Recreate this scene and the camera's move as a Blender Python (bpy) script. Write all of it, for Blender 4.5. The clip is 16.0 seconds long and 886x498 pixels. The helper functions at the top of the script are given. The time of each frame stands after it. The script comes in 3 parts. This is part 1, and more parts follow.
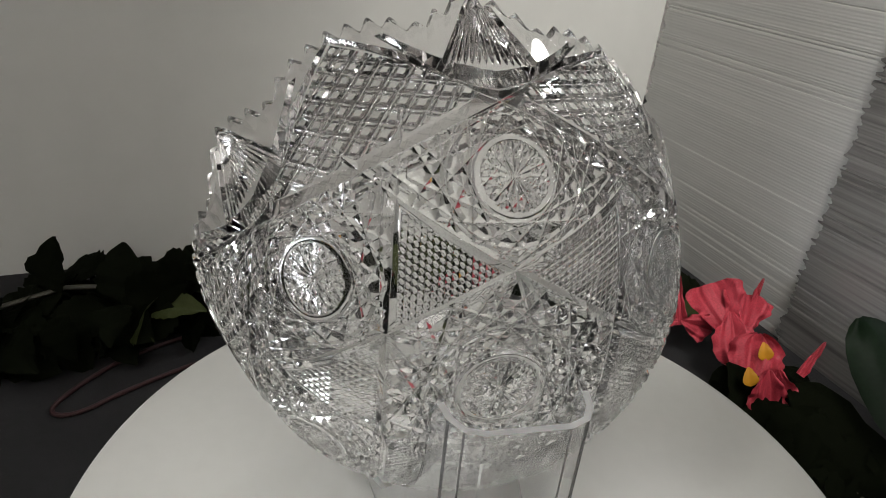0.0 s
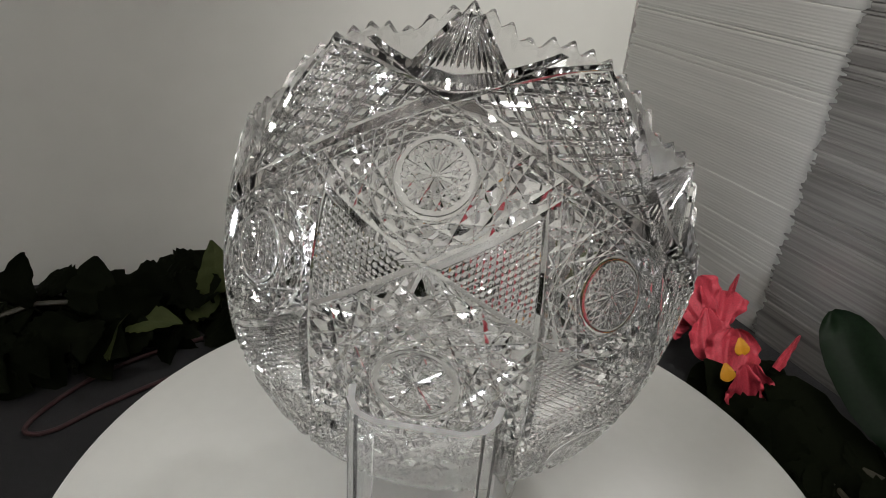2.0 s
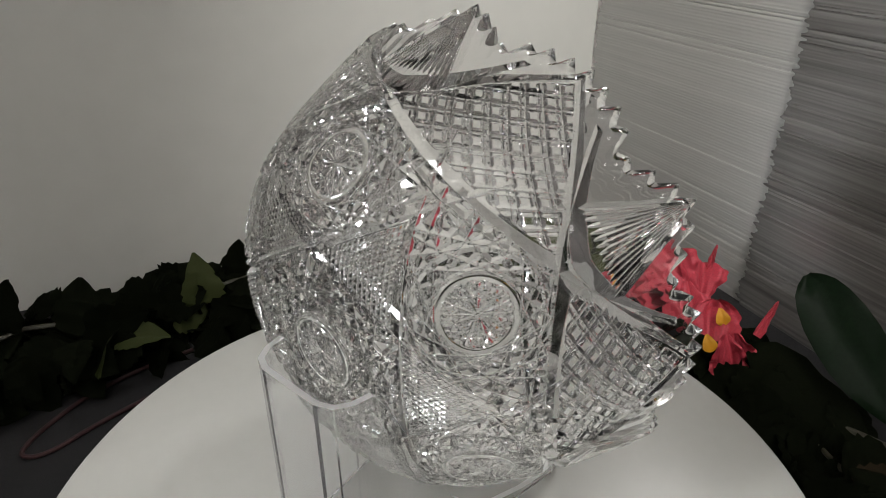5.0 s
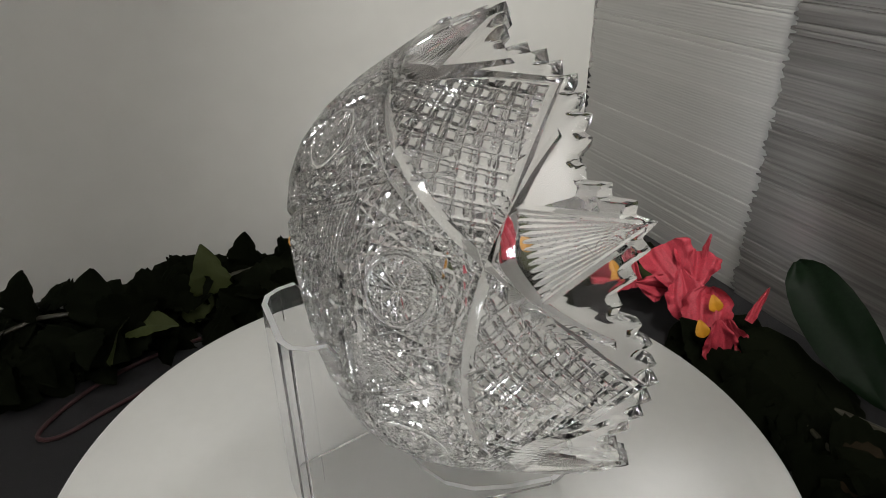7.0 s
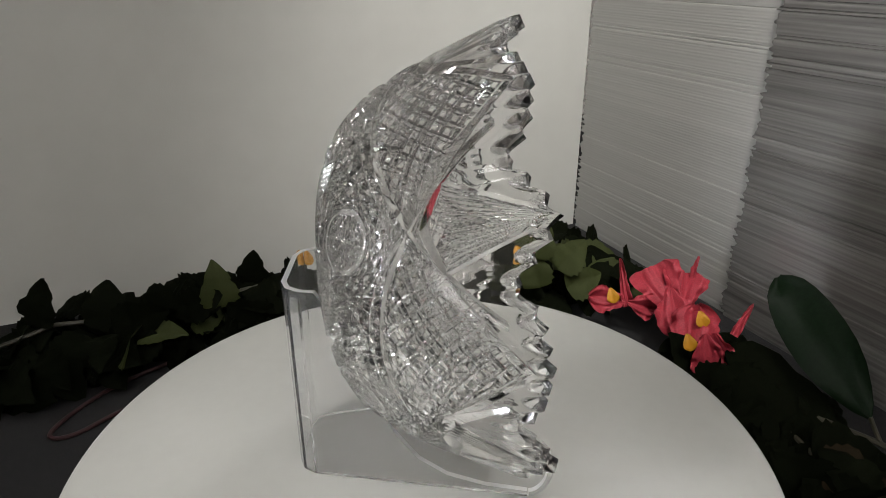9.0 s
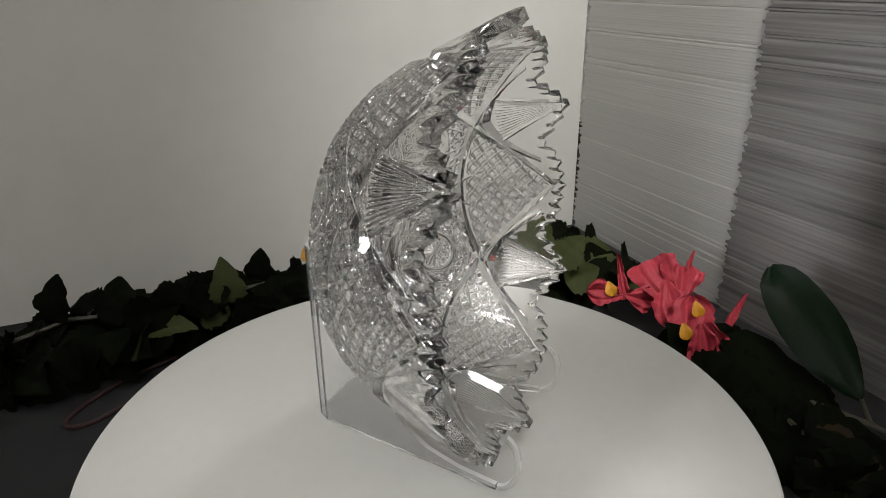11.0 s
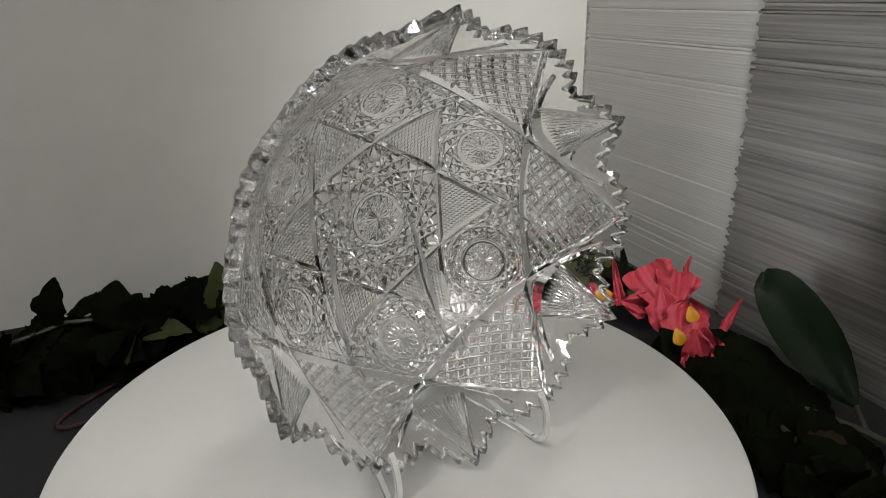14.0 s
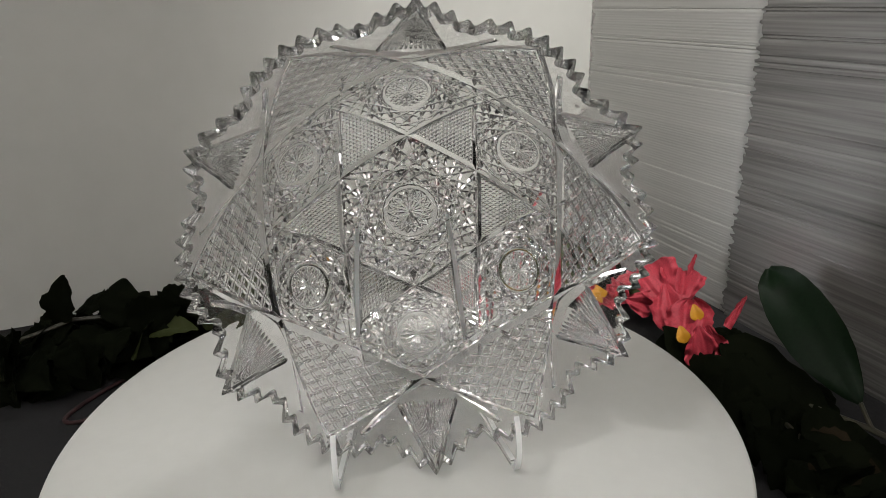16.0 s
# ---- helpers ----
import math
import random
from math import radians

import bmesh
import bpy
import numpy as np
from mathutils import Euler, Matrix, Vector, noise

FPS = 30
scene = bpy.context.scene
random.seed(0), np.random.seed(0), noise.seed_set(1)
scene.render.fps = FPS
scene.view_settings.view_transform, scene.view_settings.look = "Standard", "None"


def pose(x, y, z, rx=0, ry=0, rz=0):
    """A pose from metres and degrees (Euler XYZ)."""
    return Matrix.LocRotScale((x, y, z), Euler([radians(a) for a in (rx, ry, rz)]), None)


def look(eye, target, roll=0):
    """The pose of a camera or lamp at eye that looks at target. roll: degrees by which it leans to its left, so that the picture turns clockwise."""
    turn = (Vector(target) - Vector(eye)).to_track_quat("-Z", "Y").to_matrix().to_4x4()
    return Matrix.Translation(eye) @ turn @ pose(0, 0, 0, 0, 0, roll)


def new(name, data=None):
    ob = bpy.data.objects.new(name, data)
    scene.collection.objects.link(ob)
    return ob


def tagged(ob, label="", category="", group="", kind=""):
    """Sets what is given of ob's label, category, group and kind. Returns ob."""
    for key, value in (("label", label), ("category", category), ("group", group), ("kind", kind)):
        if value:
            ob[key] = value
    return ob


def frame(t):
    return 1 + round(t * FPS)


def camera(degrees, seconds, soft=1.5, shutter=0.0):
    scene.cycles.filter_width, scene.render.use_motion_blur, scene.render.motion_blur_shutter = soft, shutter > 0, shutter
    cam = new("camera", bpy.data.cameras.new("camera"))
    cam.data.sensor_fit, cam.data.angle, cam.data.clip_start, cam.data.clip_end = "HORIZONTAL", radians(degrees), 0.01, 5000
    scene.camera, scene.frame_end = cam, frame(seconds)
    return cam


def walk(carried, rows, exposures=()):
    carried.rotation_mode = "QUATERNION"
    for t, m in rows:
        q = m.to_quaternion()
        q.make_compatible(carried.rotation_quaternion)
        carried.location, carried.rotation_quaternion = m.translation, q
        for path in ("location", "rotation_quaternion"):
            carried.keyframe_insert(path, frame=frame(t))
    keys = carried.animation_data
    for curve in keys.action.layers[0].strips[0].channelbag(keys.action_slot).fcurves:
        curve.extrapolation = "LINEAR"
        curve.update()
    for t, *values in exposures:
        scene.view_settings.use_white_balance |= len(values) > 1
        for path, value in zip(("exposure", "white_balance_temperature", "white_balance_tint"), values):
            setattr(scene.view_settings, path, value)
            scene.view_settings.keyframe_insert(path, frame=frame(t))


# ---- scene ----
PATH = [
    (0.0, -0.0132, -0.2404, 0.2722, 5.851, -27.929, -4.783),
    (0.5, -0.0139, -0.2399, 0.2711, 5.542, -27.637, -4.891),
    (1.0, -0.0122, -0.2376, 0.2701, 5.094, -27.667, -5.057),
    (1.5, -0.0116, -0.2385, 0.2716, 4.917, -27.588, -4.911),
    (2.0, -0.0063, -0.2377, 0.2742, 3.903, -27.603, -4.020),
    (2.5, -0.0029, -0.2391, 0.2767, 2.630, -27.899, -2.105),
    (3.0, 0.0007, -0.2364, 0.2794, 2.169, -28.301, -0.869),
    (3.5, 0.0039, -0.2369, 0.2796, 2.029, -28.416, -0.355),
    (4.0, 0.0095, -0.2388, 0.2823, 1.912, -28.553, -0.221),
    (6.5, 0.0174, -0.2501, 0.2792, 2.102, -28.235, 0.393),
    (7.0, 0.0209, -0.2592, 0.2819, 2.195, -28.541, 0.541),
    (7.5, 0.0236, -0.2705, 0.2778, 2.591, -27.785, 0.551),
    (8.0, 0.0253, -0.2866, 0.2766, 2.473, -26.431, 0.582),
    (8.5, 0.0258, -0.2944, 0.2706, 2.447, -24.643, 0.079),
    (9.0, 0.0264, -0.3029, 0.2646, 2.715, -23.880, 0.100),
    (9.5, 0.0256, -0.3124, 0.2613, 2.866, -23.739, 0.156),
    (12.0, 0.0341, -0.3333, 0.2529, 2.877, -21.663, 1.378),
    (12.5, 0.0393, -0.3357, 0.2520, 3.108, -21.343, 1.761),
    (13.0, 0.0417, -0.3340, 0.2495, 3.174, -21.454, 1.528),
    (13.5, 0.0453, -0.3303, 0.2482, 3.576, -21.583, 1.317),
    (14.0, 0.0549, -0.3292, 0.2466, 4.282, -21.513, 1.197),
    (14.5, 0.0586, -0.3269, 0.2458, 5.140, -21.505, 1.266),
    (15.0, 0.0601, -0.3293, 0.2452, 5.626, -21.439, 1.517),
    (15.5, 0.0610, -0.3325, 0.2437, 5.413, -21.286, 1.662),
    (16.0, 0.0620, -0.3341, 0.2405, 5.149, -21.005, 1.533),
]
cam = camera(68.54, 16.0, soft=0.8)
walk(cam, [(t, pose(x, y, z, 90 + pitch, roll, yaw)) for t, x, y, z, yaw, pitch, roll in PATH], [(0.0, 0.0), (0.5, -0.14), (1.0, -0.04), (1.6, 0.0), (12.0, 0.0), (16.0, 0.10)])

TABLE_Z = -0.10        # table top; the turntable's disc top is z = 0
CORNER = Vector((0.179, 0.623, 0.0))
WALL_DIR = Vector((-0.895, -0.446, 0.0))     # along the back wall, away from the corner
PANEL_DIR = Vector((0.446, -0.895, 0.0))     # along the ribbed panel, towards the camera

# ---------------------------------------------------------------- light
world = bpy.data.worlds.new("world")
scene.world = world
world.use_nodes = True
world.node_tree.nodes["Background"].inputs[0].default_value = (0.5, 0.52, 0.55, 1)
world.node_tree.nodes["Background"].inputs[1].default_value = 0.02


def lamp(name, eye, target, size, watts, color=(1, 0.97, 0.92), spread=180):
    data = bpy.data.lights.new(name, "AREA")
    data.shape, data.size, data.energy, data.color = "DISK", size, watts, color
    data.spread = radians(spread)
    ob = new(name, data)
    ob.matrix_world = look(eye, target)
    return ob


def spot(name, eye, target, radius, watts, cone, blend, color=(1, 0.97, 0.92)):
    data = bpy.data.lights.new(name, "SPOT")
    data.shadow_soft_size, data.energy, data.color = radius, watts, color
    data.spot_size, data.spot_blend = radians(cone), blend
    ob = new(name, data)
    ob.matrix_world = look(eye, target)
    return ob


spot("key_lamp", (0.30, -0.14, 0.90), (0.17, 0.49, 0.16), 0.06, 30.0, 55, 1.0)
# unseen spot, added with a narrow cone to brighten only the disc
spot("disc_fill", (-0.42, -0.38, 0.85), (0.02, 0.0, 0.0), 0.05, 11.0, 32, 0.75, (1.0, 0.98, 0.94))
# unseen area lights, added for fill and more glints in the facets
for at, size, watts in (((-0.9, -1.3, 1.5), 0.3, 1.0), ((1.15, -1.0, 1.4), 0.2, 1.6), ((0.75, 1.15, 1.55), 0.3, 7.0)):
    lamp("fill_light", at, (0.0, 0.0, 0.1), size, watts, (1.0, 0.98, 0.95), spread=160)
# a cool work lamp, level with the bowl, makes it sparkle
lamp("side_lamp", (-0.88, -0.37, 0.27), (0.0, -0.01, 0.14), 0.36, 0.32, (0.92, 0.95, 1.0), spread=16)
# an unseen lamp, added to brighten the ceiling over and behind the camera
lamp("ceiling_bounce", (0.3, -1.4, 1.3), (0.3, -1.7, 2.4), 0.4, 38.0, (1.0, 0.98, 0.96), spread=140)
# many refractions follow one another in the crystal
scene.cycles.max_bounces = scene.cycles.transmission_bounces = 32
scene.cycles.caustics_refractive = scene.cycles.caustics_reflective = True


# ---------------------------------------------------------------- materials
def material(name, color, rough=0.5, metal=0.0, vary=0.12, scale=40.0, bump=0.0, bump_scale=200.0, spec=0.5):
    """A painted or natural surface: colour varied at two scales, fine relief."""
    m = bpy.data.materials.new(name)
    m.use_nodes = True
    nt = m.node_tree
    b = nt.nodes["Principled BSDF"]
    b.inputs["Roughness"].default_value = rough
    b.inputs["Metallic"].default_value = metal
    b.inputs["Specular IOR Level"].default_value = spec
    tc = nt.nodes.new("ShaderNodeTexCoord")
    n1, n2 = nt.nodes.new("ShaderNodeTexNoise"), nt.nodes.new("ShaderNodeTexNoise")
    n1.inputs["Scale"].default_value, n2.inputs["Scale"].default_value = scale, scale * 9
    n1.inputs["Detail"].default_value = n2.inputs["Detail"].default_value = 4
    mix = nt.nodes.new("ShaderNodeMath")
    mix.operation = "ADD"
    ramp = nt.nodes.new("ShaderNodeMapRange")
    ramp.inputs[1].default_value, ramp.inputs[2].default_value = 0.6, 1.4
    ramp.inputs[3].default_value, ramp.inputs[4].default_value = 1 - vary, 1 + vary
    hue = nt.nodes.new("ShaderNodeHueSaturation")
    hue.inputs["Color"].default_value = (*color, 1)
    for n in (n1, n2):
        nt.links.new(tc.outputs["Object"], n.inputs["Vector"])
    nt.links.new(n1.outputs["Fac"], mix.inputs[0])
    nt.links.new(n2.outputs["Fac"], mix.inputs[1])
    nt.links.new(mix.outputs[0], ramp.inputs[0])
    nt.links.new(ramp.outputs[0], hue.inputs["Value"])
    nt.links.new(hue.outputs["Color"], b.inputs["Base Color"])
    if bump:
        n3, bm = nt.nodes.new("ShaderNodeTexNoise"), nt.nodes.new("ShaderNodeBump")
        n3.inputs["Scale"].default_value = bump_scale
        bm.inputs["Strength"].default_value, bm.inputs["Distance"].default_value = bump, 0.001
        nt.links.new(tc.outputs["Object"], n3.inputs["Vector"])
        nt.links.new(n3.outputs["Fac"], bm.inputs["Height"])
        nt.links.new(bm.outputs["Normal"], b.inputs["Normal"])
    return m


def glass(name, ior, color=(1, 1, 1), rough=0.0):
    m = bpy.data.materials.new(name)
    m.use_nodes = True
    b = m.node_tree.nodes["Principled BSDF"]
    b.inputs["Base Color"].default_value = (*color, 1)
    b.inputs["Transmission Weight"].default_value = 1
    b.inputs["Roughness"].default_value, b.inputs["IOR"].default_value = rough, ior
    return m


M_CRYSTAL = glass("lead_crystal", 1.56)
M_ACRYLIC = glass("clear_acrylic", 1.49)
M_ACRYLIC.node_tree.nodes["Principled BSDF"].inputs["Transmission Weight"].default_value = 0.97
# milky white in the edge stands in for light carried through the sheet
M_EDGE = glass("milky_acrylic_edge", 1.49, (0.97, 0.98, 0.97), 0.45)
M_EDGE.node_tree.nodes["Principled BSDF"].inputs["Transmission Weight"].default_value = 0.65
M_DISC = material("white_laminate", (0.47, 0.475, 0.45), 0.28, vary=0.03, scale=12, bump=0.03, bump_scale=900)
M_WALL = material("matt_white_board", (0.55, 0.555, 0.525), 0.85, vary=0.04, scale=3, bump=0.1, bump_scale=700)


def ribbed(name, color, rough, vary):
    """Plastic sheet whose tone changes from rib to rib and hardly along them."""
    m = material(name, color, rough, vary=vary, scale=1.0)
    nt = m.node_tree
    mp = nt.nodes.new("ShaderNodeMapping")
    mp.inputs["Scale"].default_value = (5.0, 1.0, 260.0)
    tc = next(n for n in nt.nodes if n.type == "TEX_COORD")
    nt.links.new(tc.outputs["Object"], mp.inputs["Vector"])
    for n in nt.nodes:
        if n.type == "TEX_NOISE":
            n.inputs["Scale"].default_value = 1.0 if n.inputs["Scale"].default_value < 5 else 0.33
            nt.links.new(mp.outputs["Vector"], n.inputs["Vector"])
    return m


M_RIB = ribbed("ribbed_sheet", (0.40, 0.40, 0.385), 0.28, 0.10)
M_RIB_DARK = ribbed("darker_ribbed_sheet", (0.14, 0.135, 0.13), 0.16, 0.5)
M_CLOTH = material("charcoal_cloth", (0.009, 0.009, 0.010), 0.95, vary=0.3, scale=25, bump=0.5, bump_scale=1500)
# pale so that the unseen room reflects brightly in the facets
M_ROOM = material("room_paint", (0.82, 0.80, 0.78), 0.9, vary=0.06, scale=2)
M_BLACK = material("black_plastic", (0.02, 0.02, 0.02), 0.4)
# near-black base colour holds the shade that the ivy lies in
M_LEAF_SHADED = material("shaded_ivy_leaf", (0.004, 0.0052, 0.0023), 0.8, spec=0.03, vary=0.45, scale=60, bump=0.3, bump_scale=400)
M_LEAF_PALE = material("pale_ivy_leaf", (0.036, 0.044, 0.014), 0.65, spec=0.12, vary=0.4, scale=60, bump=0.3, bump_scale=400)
M_LEAF_BROWN = material("mottled_leaf", (0.014, 0.009, 0.0035), 0.7, spec=0.1, vary=0.6, scale=90, bump=0.3)
M_BIG = material("rubbery_leaf", (0.005, 0.011, 0.005), 0.36, spec=0.05, vary=0.35, scale=35, bump=0.15, bump_scale=250)
M_STEM = material("green_stem", (0.035, 0.032, 0.02), 0.5, vary=0.3, scale=80)
M_RED = material("coral_petal", (0.36, 0.034, 0.052), 0.5, spec=0.3, vary=0.45, scale=32, bump=0.25, bump_scale=300)
M_YELLOW = material("yellow_petal", (0.50, 0.23, 0.010), 0.5, vary=0.2, scale=80)
M_CORD = material("maroon_cord", (0.028, 0.006, 0.007), 0.7, vary=0.3, scale=200)


def finish(name, bm, mat, parent=None, smooth=False):
    me = bpy.data.meshes.new(name)
    bm.to_mesh(me)
    bm.free()
    if smooth:
        me.shade_smooth()
    me.materials.append(mat)
    ob = new(name, me)
    ob.parent = parent
    return ob


def part(name, bm, mat, parent, label="", smooth=False):
    ob = finish(name, bm, mat, parent, smooth)
    if label:
        ob["label"] = label
    return ob


def box(bm, lo, hi, m=None):
    """An axis-aligned box, then moved by m."""
    vs = [bm.verts.new((x, y, z)) for x in (lo[0], hi[0]) for y in (lo[1], hi[1]) for z in (lo[2], hi[2])]
    for f in ((0, 1, 3, 2), (4, 6, 7, 5), (0, 4, 5, 1), (2, 3, 7, 6), (0, 2, 6, 4), (1, 5, 7, 3)):
        bm.faces.new([vs[i] for i in f])
    if m is not None:
        bmesh.ops.transform(bm, matrix=m, verts=vs)


def tube(bm, pts, radii, sides=8):
    """A round tapered tube through pts."""
    rings = []
    for i, p in enumerate(pts):
        d = (Vector(pts[min(i + 1, len(pts) - 1)]) - Vector(pts[max(i - 1, 0)])).normalized()
        q = d.to_track_quat("Z", "Y")
        r = radii[i] if isinstance(radii, (list, tuple)) else radii
        rings.append([bm.verts.new(Vector(p) + q @ Vector((r * math.cos(a), r * math.sin(a), 0)))
                      for a in (2 * math.pi * k / sides for k in range(sides))])
    for a, b in zip(rings, rings[1:]):
        for k in range(sides):
            bm.faces.new((a[k], a[(k + 1) % sides], b[(k + 1) % sides], b[k]))
    bm.faces.new(rings[0][::-1])
    bm.faces.new(rings[-1])


def lathe(bm, prof, n=128):
    """Spin (radius, z) pairs round z; first and last radius may be 0."""
    rings = []
    for r, z in prof:
        rings.append([bm.verts.new((0, 0, z))] if r == 0 else
                     [bm.verts.new((r * math.cos(2 * math.pi * k / n), r * math.sin(2 * math.pi * k / n), z)) for k in range(n)])
    for a, b in zip(rings, rings[1:]):
        for k in range(n):
            j = (k + 1) % n
            if len(a) == 1:
                bm.faces.new((a[0], b[j], b[k]))
            elif len(b) == 1:
                bm.faces.new((a[k], a[j], b[0]))
            else:
                bm.faces.new((a[k], a[j], b[j], b[k]))
    bmesh.ops.recalc_face_normals(bm, faces=bm.faces)


# ---------------------------------------------------------------- setting
def upright(name, mat, origin, along, length, z0, z1, thick, label, category):
    """A standing board: its seen face runs from origin along a direction, the thickness goes behind."""
    bm = bmesh.new()
    box(bm, (0, 0, z0), (length, thick, z1))
    ob = finish(name, bm, mat)
    ob.matrix_world = Matrix.Translation(origin) @ Vector(along).to_track_quat("X", "Z").to_matrix().to_4x4()
    return tagged(ob, label, category, kind="structure")


def setting():
    bm = bmesh.new()
    box(bm, (-1.4, -1.4, TABLE_Z - 0.03), (1.4, 1.4, TABLE_Z))
    tagged(finish("table_top", bm, M_CLOTH), "table top covered with a dark charcoal cloth", "table", kind="structure")
    w = upright("wall_back", M_WALL, CORNER, WALL_DIR, 1.25, TABLE_Z, 0.45, 0.012, "matt off-white backdrop board behind the turntable", "wall")
    # face towards the bowl
    x, z = WALL_DIR.normalized(), Vector((0, 0, 1))
    y = z.cross(x)
    if y.dot(CORNER) < 0:
        y = -y
    w.matrix_world = Matrix(((x.x, y.x, z.x, CORNER.x), (x.y, y.y, z.y, CORNER.y), (x.z, y.z, z.z, 0), (0, 0, 0, 1)))
    # room around, added out of view; it bounces fill into the crystal
    bm = bmesh.new()
    box(bm, (-2.5, -2.5, -0.83), (2.5, 2.5, -0.80))
    tagged(finish("floor", bm, M_ROOM), "plain pale room floor, out of view", "floor", kind="structure")
    bm = bmesh.new()
    box(bm, (-2.5, -2.5, 2.4), (2.5, 2.5, 2.43))
    tagged(finish("ceiling", bm, M_ROOM), "plain pale room ceiling, out of view", "ceiling", kind="structure")
    for nm, lo, hi in (("wall_north", (-2.5, 2.5, -0.8), (2.5, 2.55, 2.4)), ("wall_south", (-2.5, -2.55, -0.8), (2.5, -2.5, 2.4)),
                       ("wall_east", (2.5, -2.5, -0.8), (2.55, 2.5, 2.4)), ("wall_west", (-2.55, -2.5, -0.8), (-2.5, 2.5, 2.4))):
        bm = bmesh.new()
        box(bm, lo, hi)
        tagged(finish(nm, bm, M_ROOM), "plain pale room wall, out of view", "wall", kind="structure")


setting()


def ribbed_panel():
    """A translucent sheet with fine level ribs, in a light stretch and an overlapping darker stretch."""
    x, z = PANEL_DIR.normalized(), Vector((0, 0, 1))
    y = z.cross(x)
    if y.dot(Vector((1, 0, 0))) < 0:
        y = -y
    m = Matrix(((x.x, y.x, z.x, CORNER.x), (x.y, y.y, z.y, CORNER.y), (x.z, y.z, z.z, 0), (0, 0, 0, 1)))
    top = tagged(new("ribbed_panel"), "grey translucent plastic panel with fine level ribs, standing on the table", "panel")
    top.matrix_world = m
    rng = random.Random(5)
    # the darker stretch is a second sheet, added 4 mm in front
    for nm, mat, a, b, off, lab in (("light_sheet", M_RIB, 0.0, 0.32, 0.0, "light grey ribbed stretch"),
                                    ("darker_sheet", M_RIB_DARK, 0.300, 0.95, -0.004, "darker ribbed stretch")):
        vs, fs = [], []
        zz = TABLE_Z
        prof = []
        while zz < 0.45:
            pitch = rng.choice((0.0026, 0.003, 0.0036))
            deep = rng.random() < 0.14
            prof += [(off, zz), (off + ((0.0011 if nm == "darker_sheet" else 0.0005) if deep else -0.00012 * rng.uniform(0.5, 1.5)), zz + pitch * 0.5)]
            if deep:
                prof.append((off, zz + pitch * 0.62))
            zz += pitch
        jag = [a + (rng.choice((-0.005, -0.003, -0.002, -0.001, 0.0, 0.001, 0.002)) if nm == "darker_sheet" else rng.uniform(0.0, 0.009)) for _ in prof]
        jag[1::2] = jag[0:len(jag) - len(jag) % 2:2]
        n = len(prof)
        for (yy, h), j in zip(prof, jag):
            vs += [(j, yy, h), (b, yy, h)]
        for i in range(n - 1):
            fs.append((2 * i, 2 * i + 1, 2 * i + 3, 2 * i + 2))
        # back of the sheet
        k = len(vs)
        vs += [(a + 0.01, off + 0.004, TABLE_Z), (b, off + 0.004, TABLE_Z), (b, off + 0.004, 0.45), (a + 0.01, off + 0.004, 0.45)]
        fs.append((k, k + 3, k + 2, k + 1))
        me = bpy.data.meshes.new(nm)
        me.from_pydata(vs, [], fs)
        me.materials.append(mat)
        ob = new(nm, me)
        ob.parent = top
        ob["label"] = lab


ribbed_panel()


# ---------------------------------------------------------------- turntable
def turntable():
    top = tagged(new("turntable"), "round white glossy display turntable on a black base", "turntable")
    bm = bmesh.new()
    lathe(bm, [(0, 0), (0.1985, 0), (0.1996, -0.0004), (0.2, -0.0015), (0.2, -0.013), (0.1985, -0.0145), (0, -0.0145)], 256)
    part("disc", bm, M_DISC, top, "white laminate disc")
    bm = bmesh.new()
    lathe(bm, [(0, -0.0145), (0.05, -0.0145), (0.05, -0.03), (0, -0.03)], 64)
    part("hub", bm, M_BLACK, top, "black hub")
    base = bmesh.new()
    lathe(base, [(0, -0.03), (0.11, -0.03), (0.118, -0.036), (0.12, TABLE_Z), (0, TABLE_Z)], 96)
    part("base", base, M_BLACK, top, "black motor base")
    return top


# ---------------------------------------------------------------- bowl
RIM_R, DEPTH, WALL = 0.1206, 0.1024, 0.0068


def tri(v):
    """Distance to the nearest whole number."""
    return np.abs(v - np.round(v))


